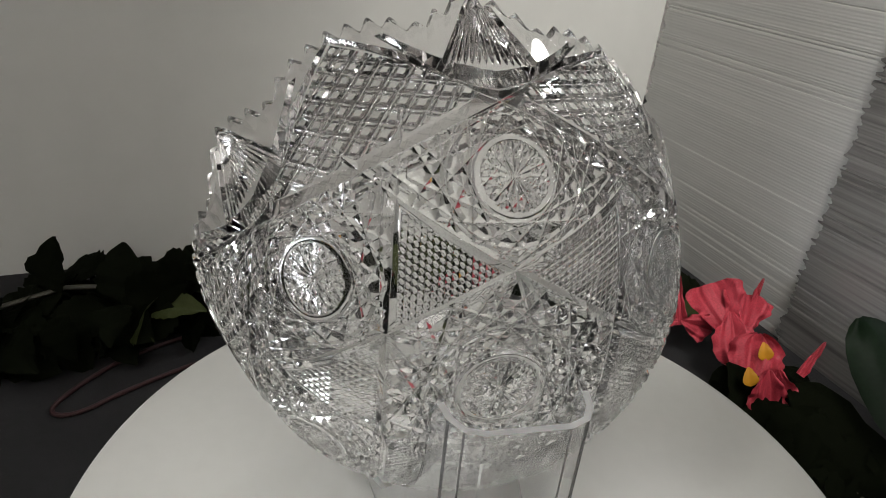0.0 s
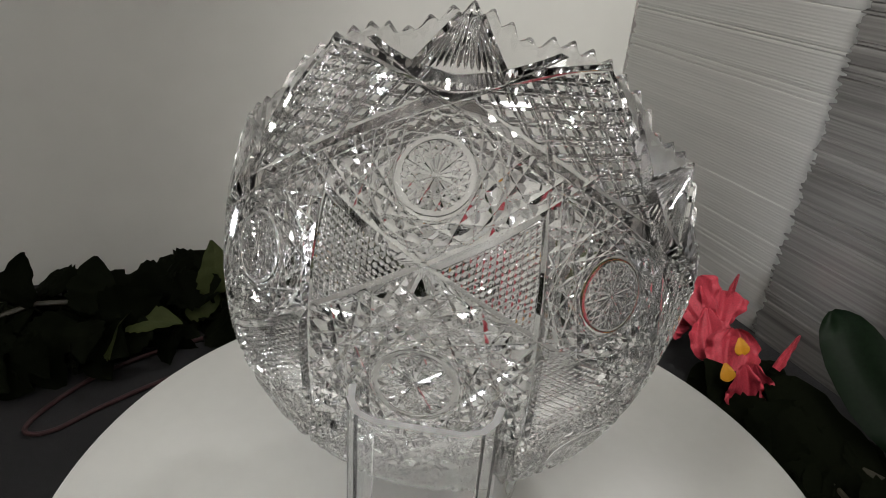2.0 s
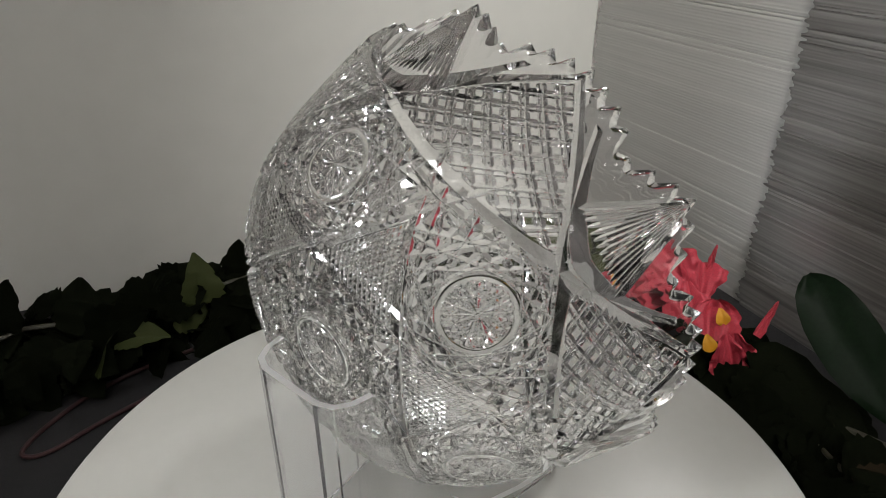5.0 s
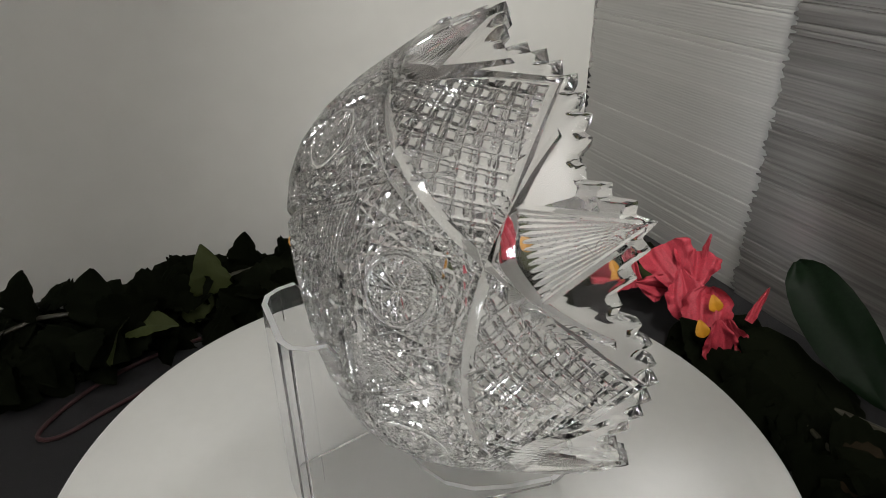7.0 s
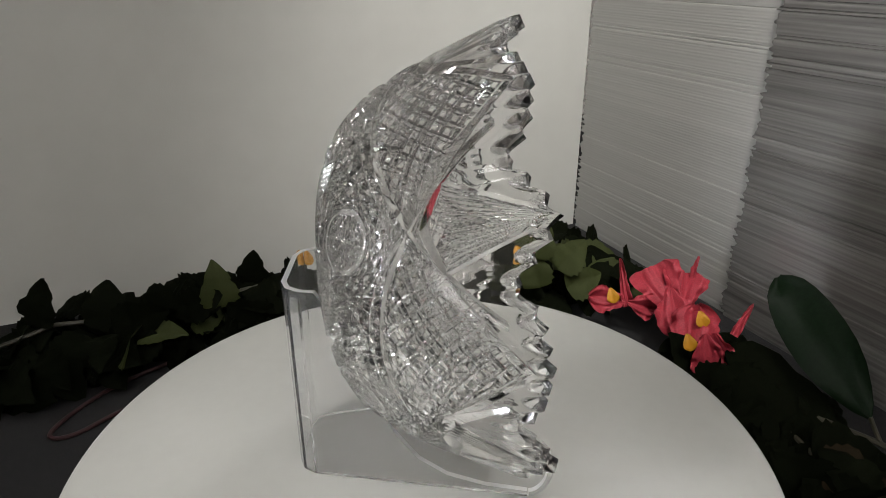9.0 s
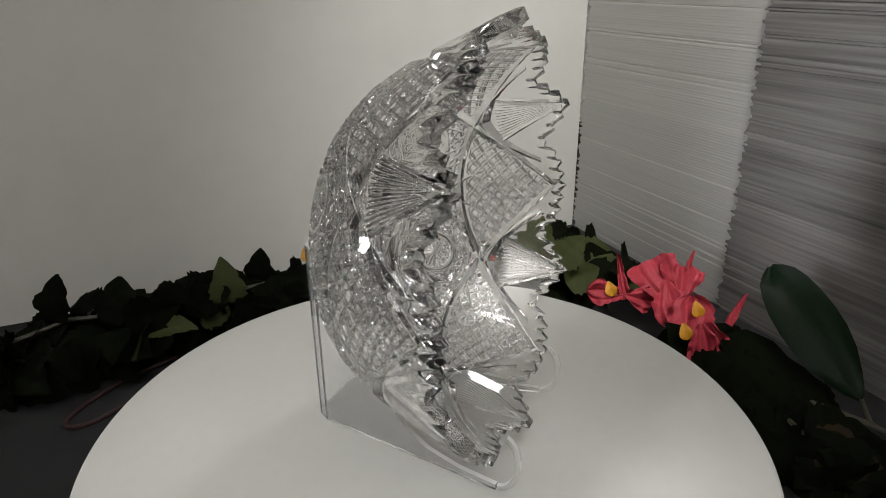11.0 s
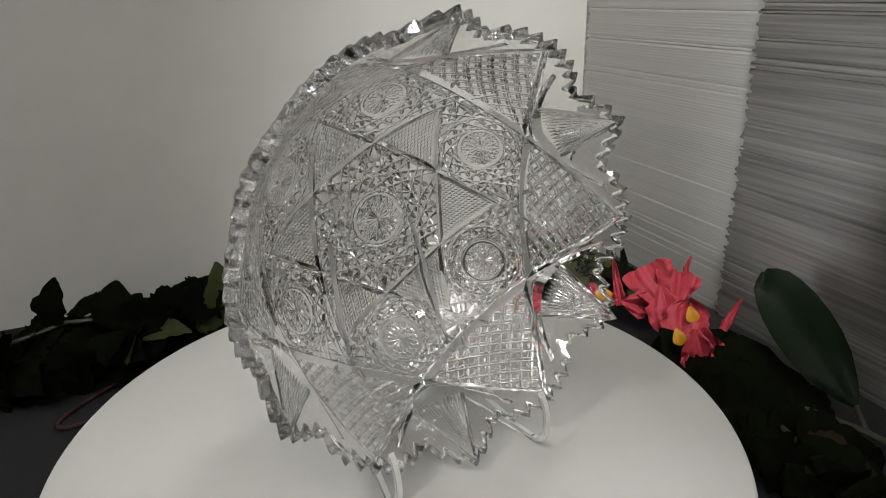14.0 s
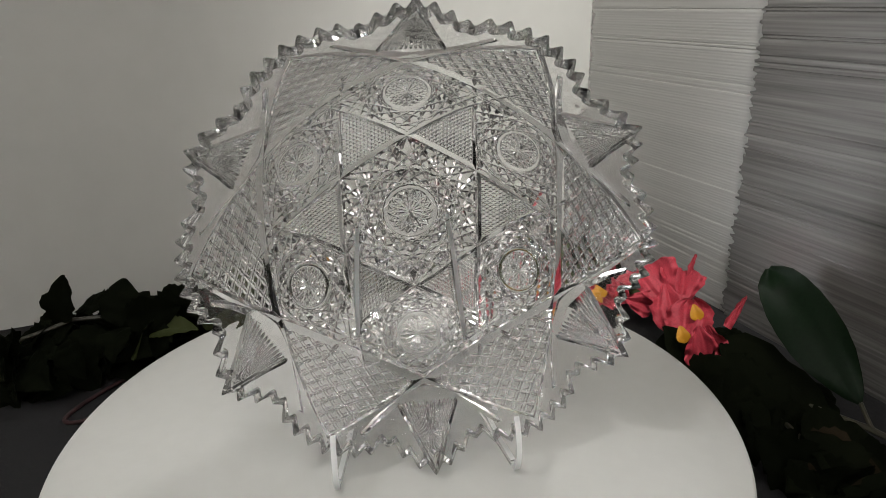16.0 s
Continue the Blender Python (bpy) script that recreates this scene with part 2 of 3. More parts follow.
def bowl():
    """Cut-crystal bowl: base at the origin, opening towards +z, a fan point at +y. Cuts are V-grooves in the outside."""
    # outline of the outside, as radius and height, by arc length
    pr = np.array([0.0, 0.12, 0.24, 0.33, 0.42, 0.52, 0.64, 0.76, 0.85, 0.93, 1.0])
    pr = (pr + 0.092 * np.sin(np.pi * pr) ** 2) * RIM_R
    ph = np.array([0.0, 0.0, 0.008, 0.03, 0.075, 0.155, 0.29, 0.475, 0.655, 0.84, 1.02]) * DEPTH
    fine = np.linspace(0, 1, 400)
    idx = np.linspace(0, 1, len(pr))
    pr, ph = np.interp(fine, idx, pr), np.interp(fine, idx, ph)
    for _ in range(60):
        pr[1:-1] = (pr[:-2] + 2 * pr[1:-1] + pr[2:]) / 4
        ph[1:-1] = (ph[:-2] + 2 * ph[1:-1] + ph[2:]) / 4
    arc = np.concatenate([[0], np.cumsum(np.hypot(np.diff(pr), np.diff(ph)))])
    length = arc[-1]
    arc /= length
    tr, th = np.gradient(pr, arc), np.gradient(ph, arc)
    tl = np.hypot(tr, th)
    nr, nh = th / tl, -tr / tl          # outward normal

    nt, ns, ni = 2184, 470, 40
    theta = np.arange(nt) * 2 * np.pi / nt
    deg = np.degrees(theta)
    phi = np.abs((deg + 30) % 60 - 30)   # 0: lattice panel, 30: fan
    delta = 30 - phi
    teeth = tri(deg * 84 / 360) * 2
    rim = np.interp(delta, [0, 3, 13, 19, 30], [1.0, 0.985, 0.902, 0.953, 0.975]) - 0.027 * (1 - np.sqrt((1 - teeth) ** 2 + 0.05)) - 0.003

    def remap(s):
        return np.where(s < 0.6, s, 0.6 + (s - 0.6) / 0.4 * (rim[None, :] - 0.6))

    s = np.linspace(0.006, 1, ns)[:, None]
    u = remap(s + 0 * theta[None, :])
    ph_ = np.radians(np.broadcast_to(phi[None, :], u.shape))
    X, Y = u * np.cos(ph_), u * np.sin(ph_)
    d0, d60, dm60 = X, u * np.cos(ph_ - np.pi / 3), u * np.cos(ph_ + np.pi / 3)
    dl = np.radians(30) - ph_
    cut = np.zeros_like(u)

    def groove(d, w, where=True, steep=0.62):
        np.maximum(cut, np.where(where, np.maximum(0, w - np.abs(d)) * steep, 0), out=cut)

    curve = 0.68 + 0.25 * (np.degrees(dl) / 30) ** 1.5
    inside = (d0 < 0.56) & (d60 < 0.56) & (u < curve)
    in_hex = (d0 < 0.24) & (d60 < 0.24) & (dm60 < 0.24)
    in_tri = (d0 > 0.24) & (d60 < 0.24)
    # fine strawberry hatching in the star's points
    p = 0.0125
    hatch = in_tri & (d0 > 0.255) & (d60 < 0.225)
    a1, a2 = d60, dm60
    groove(tri(a1 / p) * p, 0.0045, hatch, 0.8)
    groove(tri(a2 / p) * p, 0.0045, hatch, 0.8)

    def hobstar(cx, cy, rho, n, reach, where):
        dx, dy = X - cx, Y - cy
        rad, ang = np.hypot(dx, dy), np.arctan2(dy, dx)
        base = math.atan2(cy, cx)
        # tangents that cross into facets
        for k in range(n):
            a = base + 2 * np.pi * k / n
            t = dx * np.cos(a) + dy * np.sin(a)
            groove(t - rho * 1.12, 0.0085, where & (rad < reach) & (rad > rho), 1.1)
            a3 = a + np.pi / n
            t3 = dx * np.cos(a3) + dy * np.sin(a3)
            groove(t3 - rho * 1.75, 0.010, where & (rad < reach * 1.3) & (rad > rho * 1.2), 0.95)
            groove(t - rho * 0.44, 0.006, where & (rad < rho * 0.9) & (rad > rho * 0.44), 0.85)
        np.maximum(cut, np.where(where, 0.0045 * np.clip(1 - ((rad - rho) / 0.012) ** 2, 0, 1), 0), out=cut)
        w = (ang - base) / (2 * np.pi / n)
        groove(rad * np.sin(tri(w) * 2 * np.pi / n), 0.010 * np.clip(1 - rad / rho * 0.5, 0, 1), where & (rad < rho * 0.86), 0.9)

    hobstar(1e-6, 0, 0.088, 18, 0.30, in_hex)
    c30 = (0.462 * math.cos(math.pi / 6), 0.462 * math.sin(math.pi / 6))
    hobstar(*c30, 0.080, 16, 0.22, inside & ~in_hex & ~in_tri)
    # small stars between the outer chord and the star's point
    sx = X - 0.515
    srad, sang = np.hypot(sx, Y), np.arctan2(Y, sx)
    groove(srad * np.sin(tri(sang / (np.pi / 6)) * np.pi / 6), 0.008 * np.clip(1 - srad / 0.06, 0, 1), inside & (srad < 0.06), 0.9)
    # lattice panels
    lat = (d0 > 0.585) & (u < curve - 0.022)
    for f in (X * 0.82 + Y * 0.57, X * 0.82 - Y * 0.57):
        groove(tri(f / 0.042) * 0.042, 0.0070, lat, 1.05)
        groove(tri(f / 0.042 + 0.33) * 0.042, 0.0042, lat, 1.0)
    # fans
    b, a = u * np.sin(dl), 1.0 - u
    fan = (u > 0.735) & (b < 0.46 * a) & (u < 0.975)
    k = b / np.maximum(a, 1e-4) / 0.072
    groove(tri(k) * 0.072 * a, 0.033 * a * np.clip((u - 0.735) / 0.03, 0, 1) ** 0.5, fan, 0.95)
    groove(b - 0.50 * a, 0.013, (u > 0.70) & (u < 0.97), 0.8)
    # long mitres
    for d in (d0, d60, dm60):
        groove(d - 0.24, 0.008 + 0.009 * np.exp(-((u - 0.30) / 0.12) ** 2), u < 0.66, 0.9)
    for d in (d0, d60):
        groove(d - 0.56, 0.011 + 0.017 * np.exp(-((u - 0.69) / 0.09) ** 2), u < 0.88, 0.8)
    groove((u - curve) * 0.78, 0.010 + 0.016 * np.exp(-((u - 0.71) / 0.08) ** 2), u < 0.95, 0.8)

    cut = np.minimum(cut, 0.022) * length
    fade = np.clip((1 - s) / 0.03, 0, 1)
    cut = cut * fade
    R, H = np.interp(u, arc, pr), np.interp(u, arc, ph)
    NR, NH = np.interp(u, arc, nr), np.interp(u, arc, nh)
    # the rim's teeth are bevelled on the outside
    notch = np.clip(teeth * 1.3 - 0.3, 0, 1)[None, :]
    bev = np.clip((s - 0.968) / 0.032, 0, 1) ** 1.5 * 0.0012 + np.clip((s - 0.960) / 0.040, 0, 1) * notch * 0.0026
    R, H = R - NR * (cut + bev), H - NH * (cut + bev)
    ct, st = np.cos(theta)[None, :], np.sin(theta)[None, :]
    outer = np.stack([R * ct, R * st, H], -1).reshape(-1, 3)
    # inside
    si = np.linspace(1, 0.01, ni)[:, None]
    ui = remap(si + 0 * theta[None, :])
    thick = WALL * (1 + 0.12 * np.clip((si - 0.72) / 0.26, 0, 1))
    R, H = np.interp(ui, arc, pr) - np.interp(ui, arc, nr) * thick, np.interp(ui, arc, ph) - np.interp(ui, arc, nh) * thick
    inner = np.stack([np.maximum(R, 0) * ct, np.maximum(R, 0) * st, H], -1).reshape(-1, 3)
    verts = np.concatenate([outer, inner, [[0, 0, 0.0], [0, 0, WALL]]])
    rows = ns + ni
    i, j = np.meshgrid(np.arange(rows - 1), np.arange(nt), indexing="ij")
    j2 = (j + 1) % nt
    quads = np.stack([i * nt + j, i * nt + j2, (i + 1) * nt + j2, (i + 1) * nt + j], -1).reshape(-1, 4)
    me = bpy.data.meshes.new("cut_glass_bowl")
    cap0, cap1 = len(verts) - 2, len(verts) - 1
    jj = np.arange(nt)
    t0 = np.stack([np.full(nt, cap0), (jj + 1) % nt, jj], -1)
    last = (rows - 1) * nt
    t1 = np.stack([np.full(nt, cap1), last + jj, last + (jj + 1) % nt], -1)
    loops = np.concatenate([quads.ravel(), t0.ravel(), t1.ravel()]).astype(np.int32)
    sizes = np.concatenate([np.full(len(quads), 4), np.full(2 * nt, 3)])
    starts = np.concatenate([[0], np.cumsum(sizes)[:-1]]).astype(np.int32)
    me.vertices.add(len(verts))
    me.vertices.foreach_set("co", verts.astype(np.float32).ravel())
    me.loops.add(len(loops))
    me.loops.foreach_set("vertex_index", loops)
    me.polygons.add(len(sizes))
    me.polygons.foreach_set("loop_start", starts)
    smooth = np.zeros(len(sizes), dtype=bool)
    smooth[(ns + 1) * nt:len(quads)] = True
    me.polygons.foreach_set("use_smooth", smooth)
    me.update(calc_edges=True)
    me.validate()
    me.materials.append(M_CRYSTAL)
    ob = new("cut_glass_bowl", me)
    return tagged(ob, "clear brilliant-cut crystal bowl with hobstars and a sawtooth rim", "bowl")


# ---------------------------------------------------------------- stand
def sheet(outline, thick, m):
    """A flat sheet: outline of (x, y) pairs extruded by thick along z, with softened edges, moved by m."""
    bm = bmesh.new()
    vs = [bm.verts.new((x, y, 0)) for x, y in outline]
    f = bm.faces.new(vs)
    r = bmesh.ops.extrude_face_region(bm, geom=[f])
    bmesh.ops.translate(bm, vec=(0, 0, thick), verts=[v for v in r["geom"] if isinstance(v, bmesh.types.BMVert)])
    bmesh.ops.transform(bm, matrix=m, verts=bm.verts)
    bmesh.ops.recalc_face_normals(bm, faces=bm.faces)
    return bm


def easel():
    top = tagged(new("display_stand"), "clear bent acrylic easel stand with curled front hooks, on the turntable", "stand")
    back, front, wb, wf, h, th = -0.066, 0.058, 0.0245, 0.044, 0.116, 0.0028
    # one sheet bent into a U in plan; its top edge drops along the two sides
    side = [(front, 0.0045), (0.035, 0.0055), (0.015, 0.010), (0.0, 0.019), (-0.012, 0.034), (-0.024, 0.058), (-0.034, 0.085), (-0.042, 0.104), (-0.050, h)]
    bend = [(wb + 0.0005, back + 0.008), (wb - 0.003, back + 0.0025), (wb - 0.009, back)]
    half = [(wb + 0.002 + (wf - wb) * (y + 0.050) / (front + 0.050), y, z) for y, z in side] + [(x, y, h) for x, y in bend]
    plan = [(-x, y, z) for x, y, z in half] + [(x, y, z) for x, y, z in half[::-1]]
    bm = bmesh.new()
    ring = []
    for i, (x, y, z) in enumerate(plan):
        ax, ay, _ = plan[max(i - 1, 0)]
        bx, by, _ = plan[min(i + 1, len(plan) - 1)]
        n = Vector((by - ay, -(bx - ax))).normalized() * th
        ring.append([bm.verts.new((x + k * n.x, y + k * n.y, q)) for k, q in ((0, 0.001), (1, 0.001), (1, z), (0, z))])
    for a, b in zip(ring, ring[1:]):
        for k in range(4):
            f = bm.faces.new((a[k], a[(k + 1) % 4], b[(k + 1) % 4], b[k]))
            f.material_index = int(k == 2)
    bm.faces.new(ring[0][::-1])
    bm.faces.new(ring[-1])
    bmesh.ops.recalc_face_normals(bm, faces=bm.faces)
    web = part("bent_sheet", bm, M_ACRYLIC, top)
    web.data.materials.append(M_EDGE)
    # curled hooks at the front ends
    hook = [(front + 0.0125 * math.sin(a), 0.0195 - 0.0185 * math.cos(a)) for a in np.linspace(0.0, 2.75, 14)]
    hook += [(front + 0.0095 * math.sin(a), 0.0195 - 0.0155 * math.cos(a)) for a in np.linspace(2.7, 0.0, 14)]
    for sx in (-1, 1):
        m = pose(sx * (wf + 0.002) + (-th if sx < 0 else 0.0), 0.0004, 0) @ Matrix(((0, 0, 1, 0), (1, 0, 0, 0), (0, 1, 0, 0), (0, 0, 0, 1)))
        curl = part("hook", sheet(hook, th, m), M_ACRYLIC, top)
        curl.data.materials.append(M_EDGE)
        for f in curl.data.polygons:
            f.material_index = int(abs(f.normal.x) < 0.6)
    return top


# ---------------------------------------------------------------- plants
def leaf_mesh(name, outline, mat, fold=0.25, curl=0.3, seed=0, length=1.0, ruffle=0.05, crease=0.0):
    """A thin leaf: outline gives half-widths along its length; midrib folded, tip curled, thin but closed."""
    rng = random.Random(seed)
    bm = bmesh.new()
    rows = []
    ks = (-1, -0.78, -0.5, -0.25, 0, 0.25, 0.5, 0.78, 1)
    if crease:
        # a finer grid, so that folds and a frilled edge show
        ks = [q / 10 for q in range(-10, 11)]
        ys = [q / 26 for q in range(27)]
        outline = [(y, float(np.interp(y, [p[0] for p in outline], [p[1] for p in outline]))) for y in ys]
    for i, (y, w) in enumerate(outline):
        z = -curl * y * y + 0.02 * rng.uniform(-1, 1) * (crease == 0)
        cols = []
        for k in ks:
            x = k * w
            wave = ruffle * abs(k) ** 2 * math.sin(11 * y + 3 * k + seed) + ruffle * 0.6 * abs(k) ** 3 * math.sin(27 * y + seed)
            cols.append((x * (1 + 0.3 * wave), y, z + abs(x) * fold * (1 - 0.4 * abs(k)) + wave * 0.5 + 0.012 * rng.uniform(-1, 1) * (crease == 0)
                         + crease * (0.3 + y) * (math.sin(7.5 * k + seed) + 0.5 * math.sin(17 * k + 2 * seed + 3 * y))
                         + crease * 1.6 * max(0, y - 0.6) * abs(k) * math.sin(23 * k + seed)))
        rows.append(cols)
    for side in (0, -0.012):
        grid = [[bm.verts.new((x, y, z + side)) for x, y, z in r] for r in rows]
        for a, b in zip(grid, grid[1:]):
            for k in range(len(ks) - 1):
                q = (a[k], a[k + 1], b[k + 1], b[k])
                bm.faces.new(q if side == 0 else q[::-1])
    bmesh.ops.scale(bm, vec=(length,) * 3, verts=bm.verts)
    me = bpy.data.meshes.new(name)
    bm.to_mesh(me)
    bm.free()
    me.shade_smooth()
    me.materials.append(mat)
    return me


IVY = [(0.0, 0.04), (0.04, 0.26), (0.10, 0.38), (0.17, 0.37), (0.24, 0.46), (0.31, 0.41), (0.38, 0.47), (0.46, 0.42), (0.53, 0.40), (0.60, 0.31), (0.67, 0.31), (0.75, 0.27), (0.83, 0.20), (0.91, 0.13), (1.0, 0.03)]
OVAL = [(0.0, 0.015), (0.06, 0.06), (0.15, 0.105), (0.28, 0.15), (0.42, 0.178), (0.56, 0.188), (0.70, 0.18), (0.82, 0.155), (0.90, 0.12), (0.96, 0.075), (1.0, 0.02)]
PETAL = [(0.0, 0.06), (0.08, 0.12), (0.16, 0.17), (0.25, 0.24), (0.33, 0.28), (0.41, 0.33), (0.49, 0.35), (0.57, 0.39), (0.65, 0.38), (0.73, 0.40), (0.80, 0.36), (0.86, 0.33), (0.92, 0.24), (0.96, 0.17), (1.0, 0.05)]
SLIM = [(0.0, 0.10), (0.2, 0.11), (0.4, 0.10), (0.6, 0.08), (0.8, 0.055), (0.93, 0.04), (1.0, 0.015)]
FRILL = [(0.0, 0.10), (0.1, 0.15), (0.2, 0.20), (0.3, 0.26), (0.4, 0.31), (0.5, 0.36), (0.6, 0.40), (0.7, 0.44), (0.78, 0.46), (0.86, 0.47), (0.92, 0.45), (0.97, 0.42), (1.0, 0.36)]


def put(name, me, parent, loc, aim, up, size):
    """A leaf or petal with its base at loc, its length along aim and its upper face towards up."""
    y = Vector(aim).normalized()
    x = y.cross(Vector(up)).normalized()
    z = x.cross(y)
    ob = new(name, me)
    ob.parent = parent
    ob.matrix_world = Matrix(((x.x, y.x, z.x, loc[0]), (x.y, y.y, z.y, loc[1]), (x.z, y.z, z.z, loc[2]), (0, 0, 0, 1))) @ Matrix.Scale(size, 4)
    return ob


def garland(label, way, count, seed, spread, heights, pale=0.1):
    """An ivy garland: a wandering stem along way with many leaves."""
    rng = random.Random(seed)
    top = tagged(new("ivy_garland"), label, "ivy")
    pts = [Vector(p) for p in way]
    bm = bmesh.new()
    tube(bm, pts, 0.0022, 6)
    part("stem", bm, M_STEM, top)
    kinds = [leaf_mesh("leaf", IVY, M_LEAF_SHADED, 0.3, 0.35, k) for k in range(4)]
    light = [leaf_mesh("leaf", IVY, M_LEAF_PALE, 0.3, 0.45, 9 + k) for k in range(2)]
    for i in range(count):
        t = rng.uniform(0, len(pts) - 1.001)
        k = int(t)
        p = pts[k].lerp(pts[k + 1], t - k)
        p = p + Vector((rng.gauss(0, spread), rng.gauss(0, spread), rng.uniform(*heights)))
        aim = Vector((rng.uniform(-1, 1), rng.uniform(-1, 0.6), rng.uniform(-0.8, 0.35)))
        up = Vector((rng.uniform(-0.6, 0.6), rng.uniform(-1, -0.1), rng.uniform(0.1, 1)))
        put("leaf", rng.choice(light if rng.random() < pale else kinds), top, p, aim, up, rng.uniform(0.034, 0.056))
    return top


def flower(label, petals, centre):
    top = tagged(new("silk_flower"), label, "flower")
    for k, (loc, aim, up, size, shape) in enumerate(petals):
        put("petal", leaf_mesh("petal", shape, M_RED, 0.45, 0.25, 40 + k, ruffle=0.16, crease=0.05), top, loc, aim, up, size)
    for loc in centre:
        put("throat", leaf_mesh("throat", PETAL, M_YELLOW, 0.4, 0.3, 60), top, loc, (0.2, -0.5, -0.6), (-0.2, -1, 0.6), 0.016)
    return top


def plants():
    left = garland("dense dark green ivy garland lying along the backdrop", [(-0.50, 0.10, -0.075), (-0.42, 0.17, -0.06), (-0.36, 0.205, -0.045), (-0.29, 0.235, -0.05), (-0.25, 0.29, -0.06), (-0.20, 0.325, -0.06), (-0.13, 0.37, -0.065)],
                   260, 3, 0.018, (-0.045, 0.003))
    upright_leaf = leaf_mesh("leaf", IVY, M_LEAF_SHADED, 0.25, 0.2, 31)
    pale_leaf = leaf_mesh("leaf", IVY, M_LEAF_PALE, 0.5, 0.5, 33)
    put("leaf", upright_leaf, left, (-0.213, 0.325, -0.062), (0.05, 0.0, 1.0), (-0.1, -1, 0.2), 0.04)
    put("leaf", upright_leaf, left, (-0.372, 0.20, -0.045), (0.1, 0.1, 1.0), (-0.2, -1, 0.4), 0.046)
    put("leaf", pale_leaf, left, (-0.287, 0.212, -0.06), (0.9, 0.1, 0.35), (0.0, -0.3, 1), 0.04)
    put("leaf", pale_leaf, left, (-0.232, 0.27, -0.06), (0.15, 0.1, 1.0), (0.7, -0.7, 0.3), 0.045)
    behind = garland("green ivy sprigs behind the turntable", [(-0.13, 0.37, -0.075), (-0.02, 0.40, -0.08), (0.08, 0.42, -0.065), (0.13, 0.38, -0.06), (0.17, 0.46, -0.065), (0.20, 0.40, -0.07)],
                     130, 8, 0.020, (-0.03, 0.012), 0.45)
    for k, (x, y, z, ax, az) in enumerate(((0.095, 0.34, -0.03, 0.2, 1.0), (0.12, 0.335, -0.04, 0.5, 0.6), (0.13, 0.33, -0.06, 0.9, 0.4), (0.10, 0.33, -0.06, -0.2, 0.7))):
        put("leaf", pale_leaf, behind, (x, y, z), (ax, 0.1, az), (-0.2, -1, 0.4), 0.042)
    garland("shaded ivy trailing beside the ribbed panel", [(0.24, 0.25, -0.09), (0.285, 0.16, -0.09), (0.31, 0.06, -0.09), (0.32, -0.04, -0.09)],
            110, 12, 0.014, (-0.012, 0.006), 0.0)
    brown = leaf_mesh("leaf", IVY, M_LEAF_BROWN, 0.3, 0.3, 81)
    fallen = tagged(new("mottled_ivy_sprig"), "brown mottled ivy leaves lying on the dark garland", "ivy")
    for loc, aim, size in (((0.285, 0.085, -0.080), (0.9, -0.4, 0.1), 0.05), ((0.300, 0.050, -0.084), (0.5, -0.8, 0.0), 0.045)):
        put("leaf", brown, fallen, loc, aim, (-0.2, -0.5, 1), size)
    cam_side = (-0.15, -1, 0.45)
    flower("coral red silk flower with frilled petals and yellow throat", [
        ((0.236, 0.290, -0.066), (-0.022, 0.034, 0.040), cam_side, 0.056, FRILL),
        ((0.240, 0.290, -0.066), (0.013, 0.033, 0.038), cam_side, 0.050, FRILL),
        ((0.256, 0.318, -0.050), (0.006, 0.010, 0.030), (-0.6, -1, 0.2), 0.034, SLIM),
        ((0.228, 0.292, -0.038), (0.001, -0.05, -0.030), (-0.3, -0.6, 1), 0.050, PETAL),
        ((0.236, 0.226, -0.082), (0.010, 0.045, 0.060), (-0.4, -1, 0.3), 0.058, PETAL),
        ((0.243, 0.224, -0.050), (0.005, -0.012, -0.034), cam_side, 0.042, PETAL),
        ((0.252, 0.226, -0.050), (0.012, -0.004, -0.030), (-0.6, -1, 0.4), 0.034, PETAL),
        ((0.268, 0.222, -0.050), (0.018, 0.013, 0.029), (-0.6, -1, 0.3), 0.036, SLIM),
    ], [(0.226, 0.224, -0.050), (0.244, 0.25, -0.040)])
    flower("small coral red silk flower with a yellow throat", [
        ((0.190, 0.303, -0.066), (-0.007, 0.019, 0.045), cam_side, 0.050, SLIM),
        ((0.187, 0.303, -0.060), (-0.035, 0.0, 0.004), cam_side, 0.036, PETAL),
        ((0.190, 0.303, -0.060), (0.030, 0.0, -0.008), cam_side, 0.036, PETAL),
    ], [(0.171, 0.306, -0.046)])
    flower("yellow silk blossom tucked into the ivy", [], [(-0.16, 0.33, -0.020), (-0.152, 0.335, -0.022)])
    flower("yellow silk bud tucked into the ivy", [], [(0.080, 0.32, -0.014)])
    big = tagged(new("rubber_plant_sprig"), "sprig with large dark green oval leaves beside the ribbed panel", "plant")
    bm = bmesh.new()
    tube(bm, [(0.275, 0.20, -0.080), (0.31, 0.155, -0.084), (0.348, 0.118, -0.082), (0.40, 0.05, -0.085)], 0.0026, 8)
    tube(bm, [(0.342, 0.127, -0.064), (0.346, 0.122, -0.074), (0.350, 0.116, -0.083)], 0.0018, 8)
    part("stem", bm, M_STEM, big)
    oval = leaf_mesh("leaf", OVAL, M_BIG, 0.3, 0.08, 70)
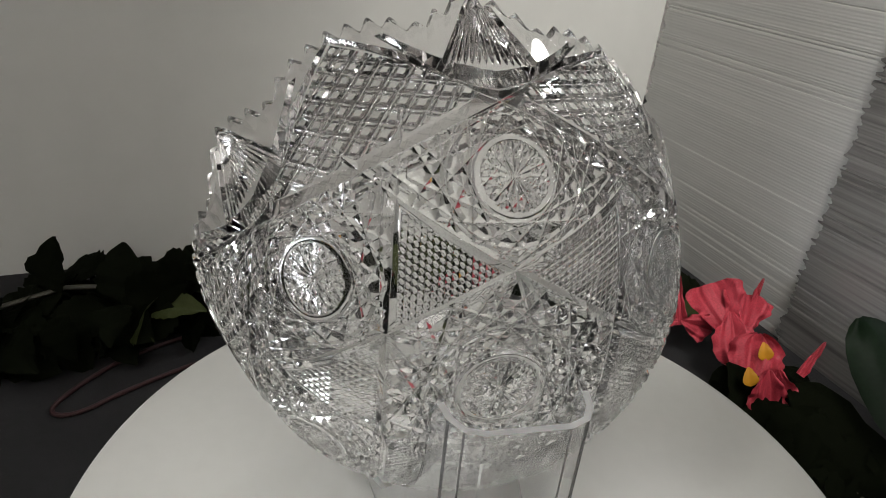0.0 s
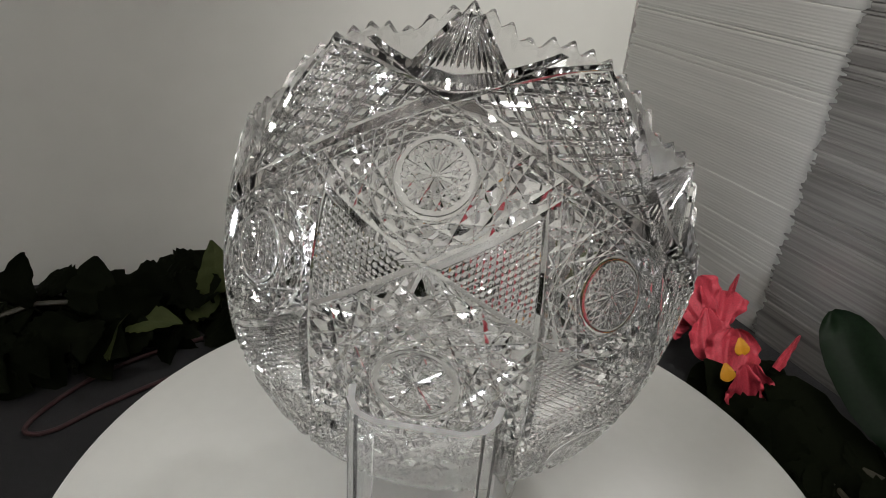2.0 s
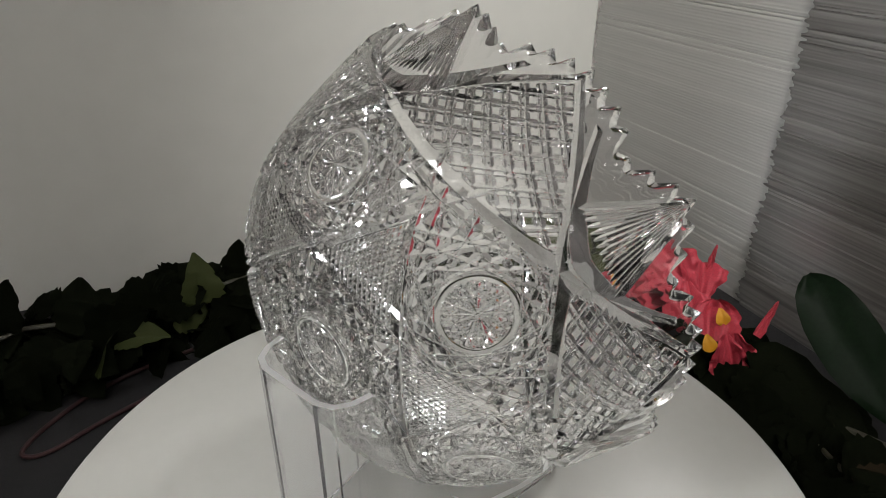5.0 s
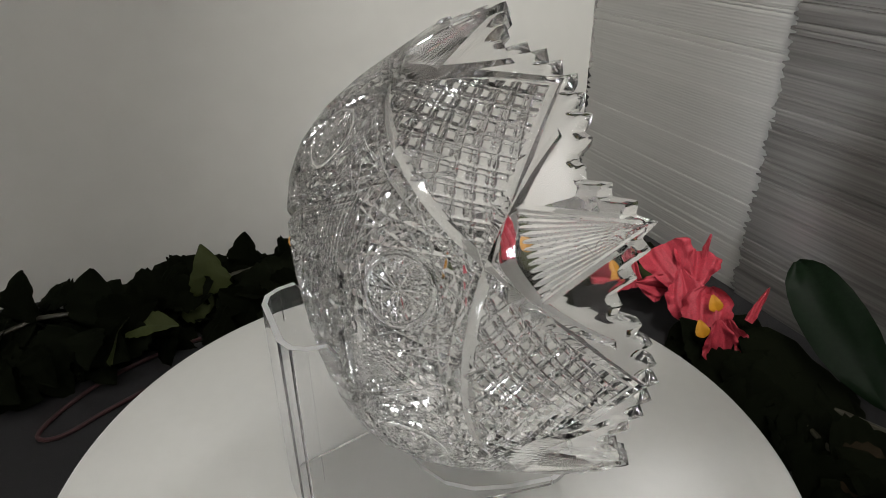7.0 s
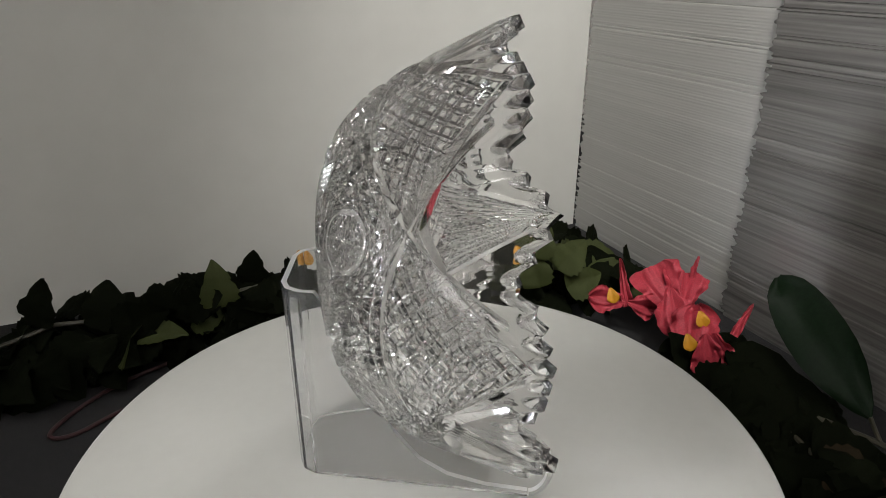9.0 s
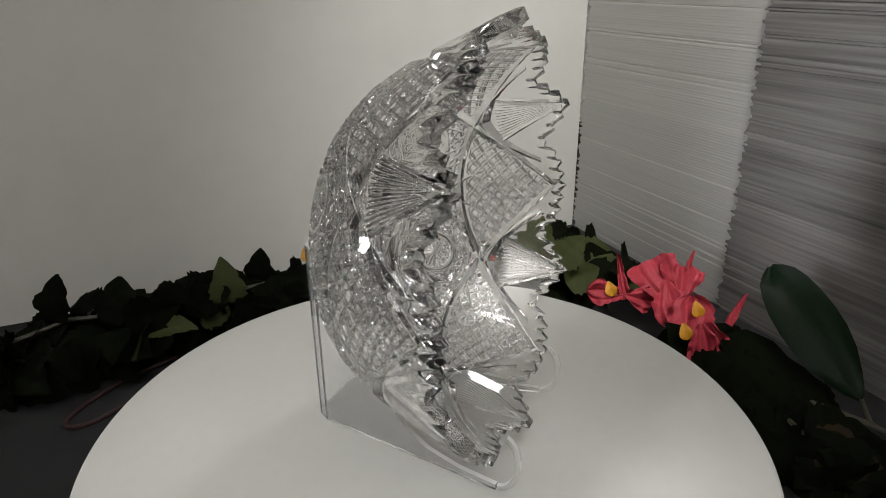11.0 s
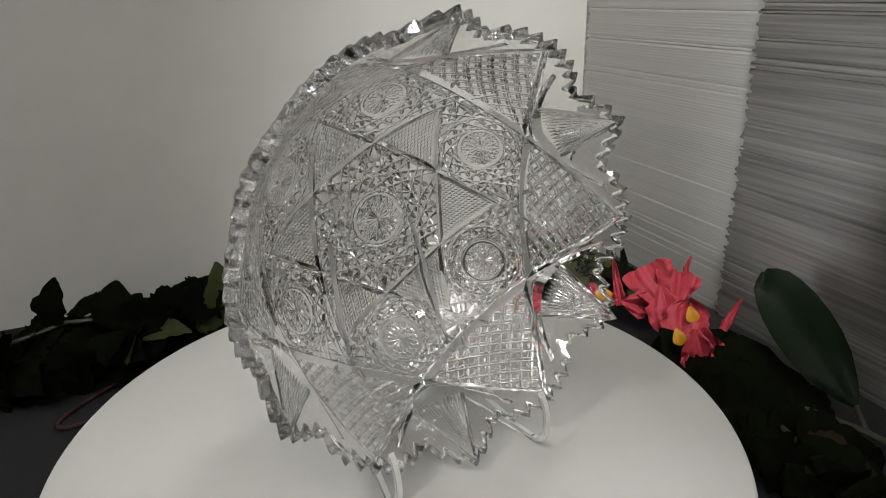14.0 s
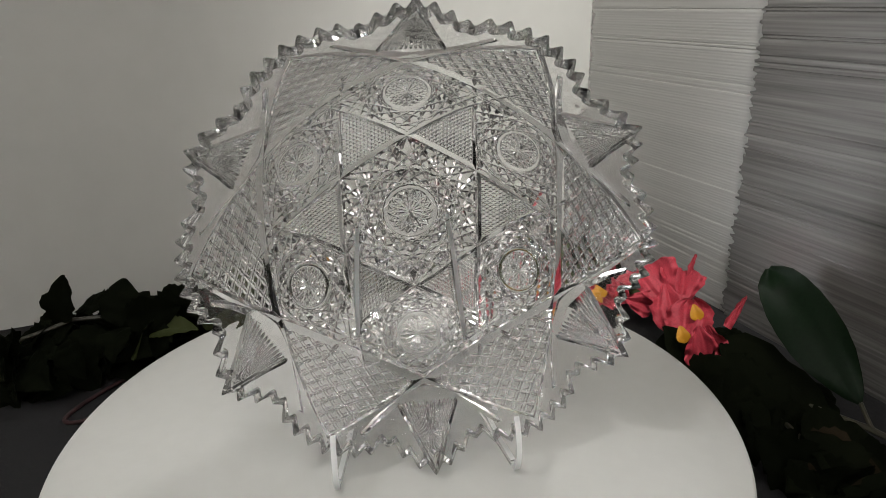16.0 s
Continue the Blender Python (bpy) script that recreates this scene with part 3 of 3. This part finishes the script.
    put("leaf", oval, big, (0.342, 0.127, -0.065), (-0.045, 0.101, 0.075), (-0.45, -0.75, 0.45), 0.134)
    # the second oval leaf takes the ivy's colour with shade painted in
    dark = leaf_mesh("leaf", OVAL, M_LEAF_SHADED, 0.12, 0.12, 71)
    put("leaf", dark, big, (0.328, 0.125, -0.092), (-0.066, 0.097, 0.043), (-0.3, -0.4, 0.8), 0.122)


plants()


def cord():
    ob = tagged(new("cord"), "thin maroon cord lying in a loop on the dark cloth", "cord")
    bm = bmesh.new()
    pts = [(-0.24, 0.25), (-0.274, 0.221), (-0.305, 0.183), (-0.321, 0.145), (-0.325, 0.119), (-0.316, 0.112), (-0.301, 0.120), (-0.282, 0.147), (-0.25, 0.185), (-0.215, 0.215)]
    smooth = []
    for i in range(len(pts) - 1):
        p0, p1, p2, p3 = (Vector(pts[min(max(i + k, 0), len(pts) - 1)]) for k in (-1, 0, 1, 2))
        for t in (0, 0.2, 0.4, 0.6, 0.8):
            smooth.append(0.5 * (2 * p1 + (p2 - p0) * t + (2 * p0 - 5 * p1 + 4 * p2 - p3) * t * t + (3 * p1 - p0 - 3 * p2 + p3) * t ** 3))
    tube(bm, [(p.x, p.y, TABLE_Z + 0.0022) for p in smooth], 0.0019, 8)
    part("strand", bm, M_CORD, ob)


cord()

TABLE = turntable()
STAND = easel()
BOWL = bowl()
BOWL_AT = Matrix.Translation((0.0017, -0.0522, 0.1175))
axis = Vector((-0.3057, 0.952, 0.052)).normalized()
side = axis.cross(Vector((0, 0, 1))).normalized() * -1
upv = axis.cross(side)
BOWL_AT = BOWL_AT @ Matrix(((side.x, upv.x, axis.x, 0), (side.y, upv.y, axis.y, 0), (side.z, upv.z, axis.z, 0), (0, 0, 0, 1)))
STAND_AT = pose(0.0, 0.0, 0.0, 0, 0, 18) @ pose(-0.0095, -0.002, 0)


def motions():
    times = [0.5 * k for k in range(33)]
    for thing, at in ((TABLE, Matrix()), (STAND, STAND_AT), (BOWL, BOWL_AT)):
        walk(thing, [(t, pose(0, 0, 0, 0, 0, -(11.575 * t + 0.0107 * t * (t - 16))) @ at) for t in times])


motions()
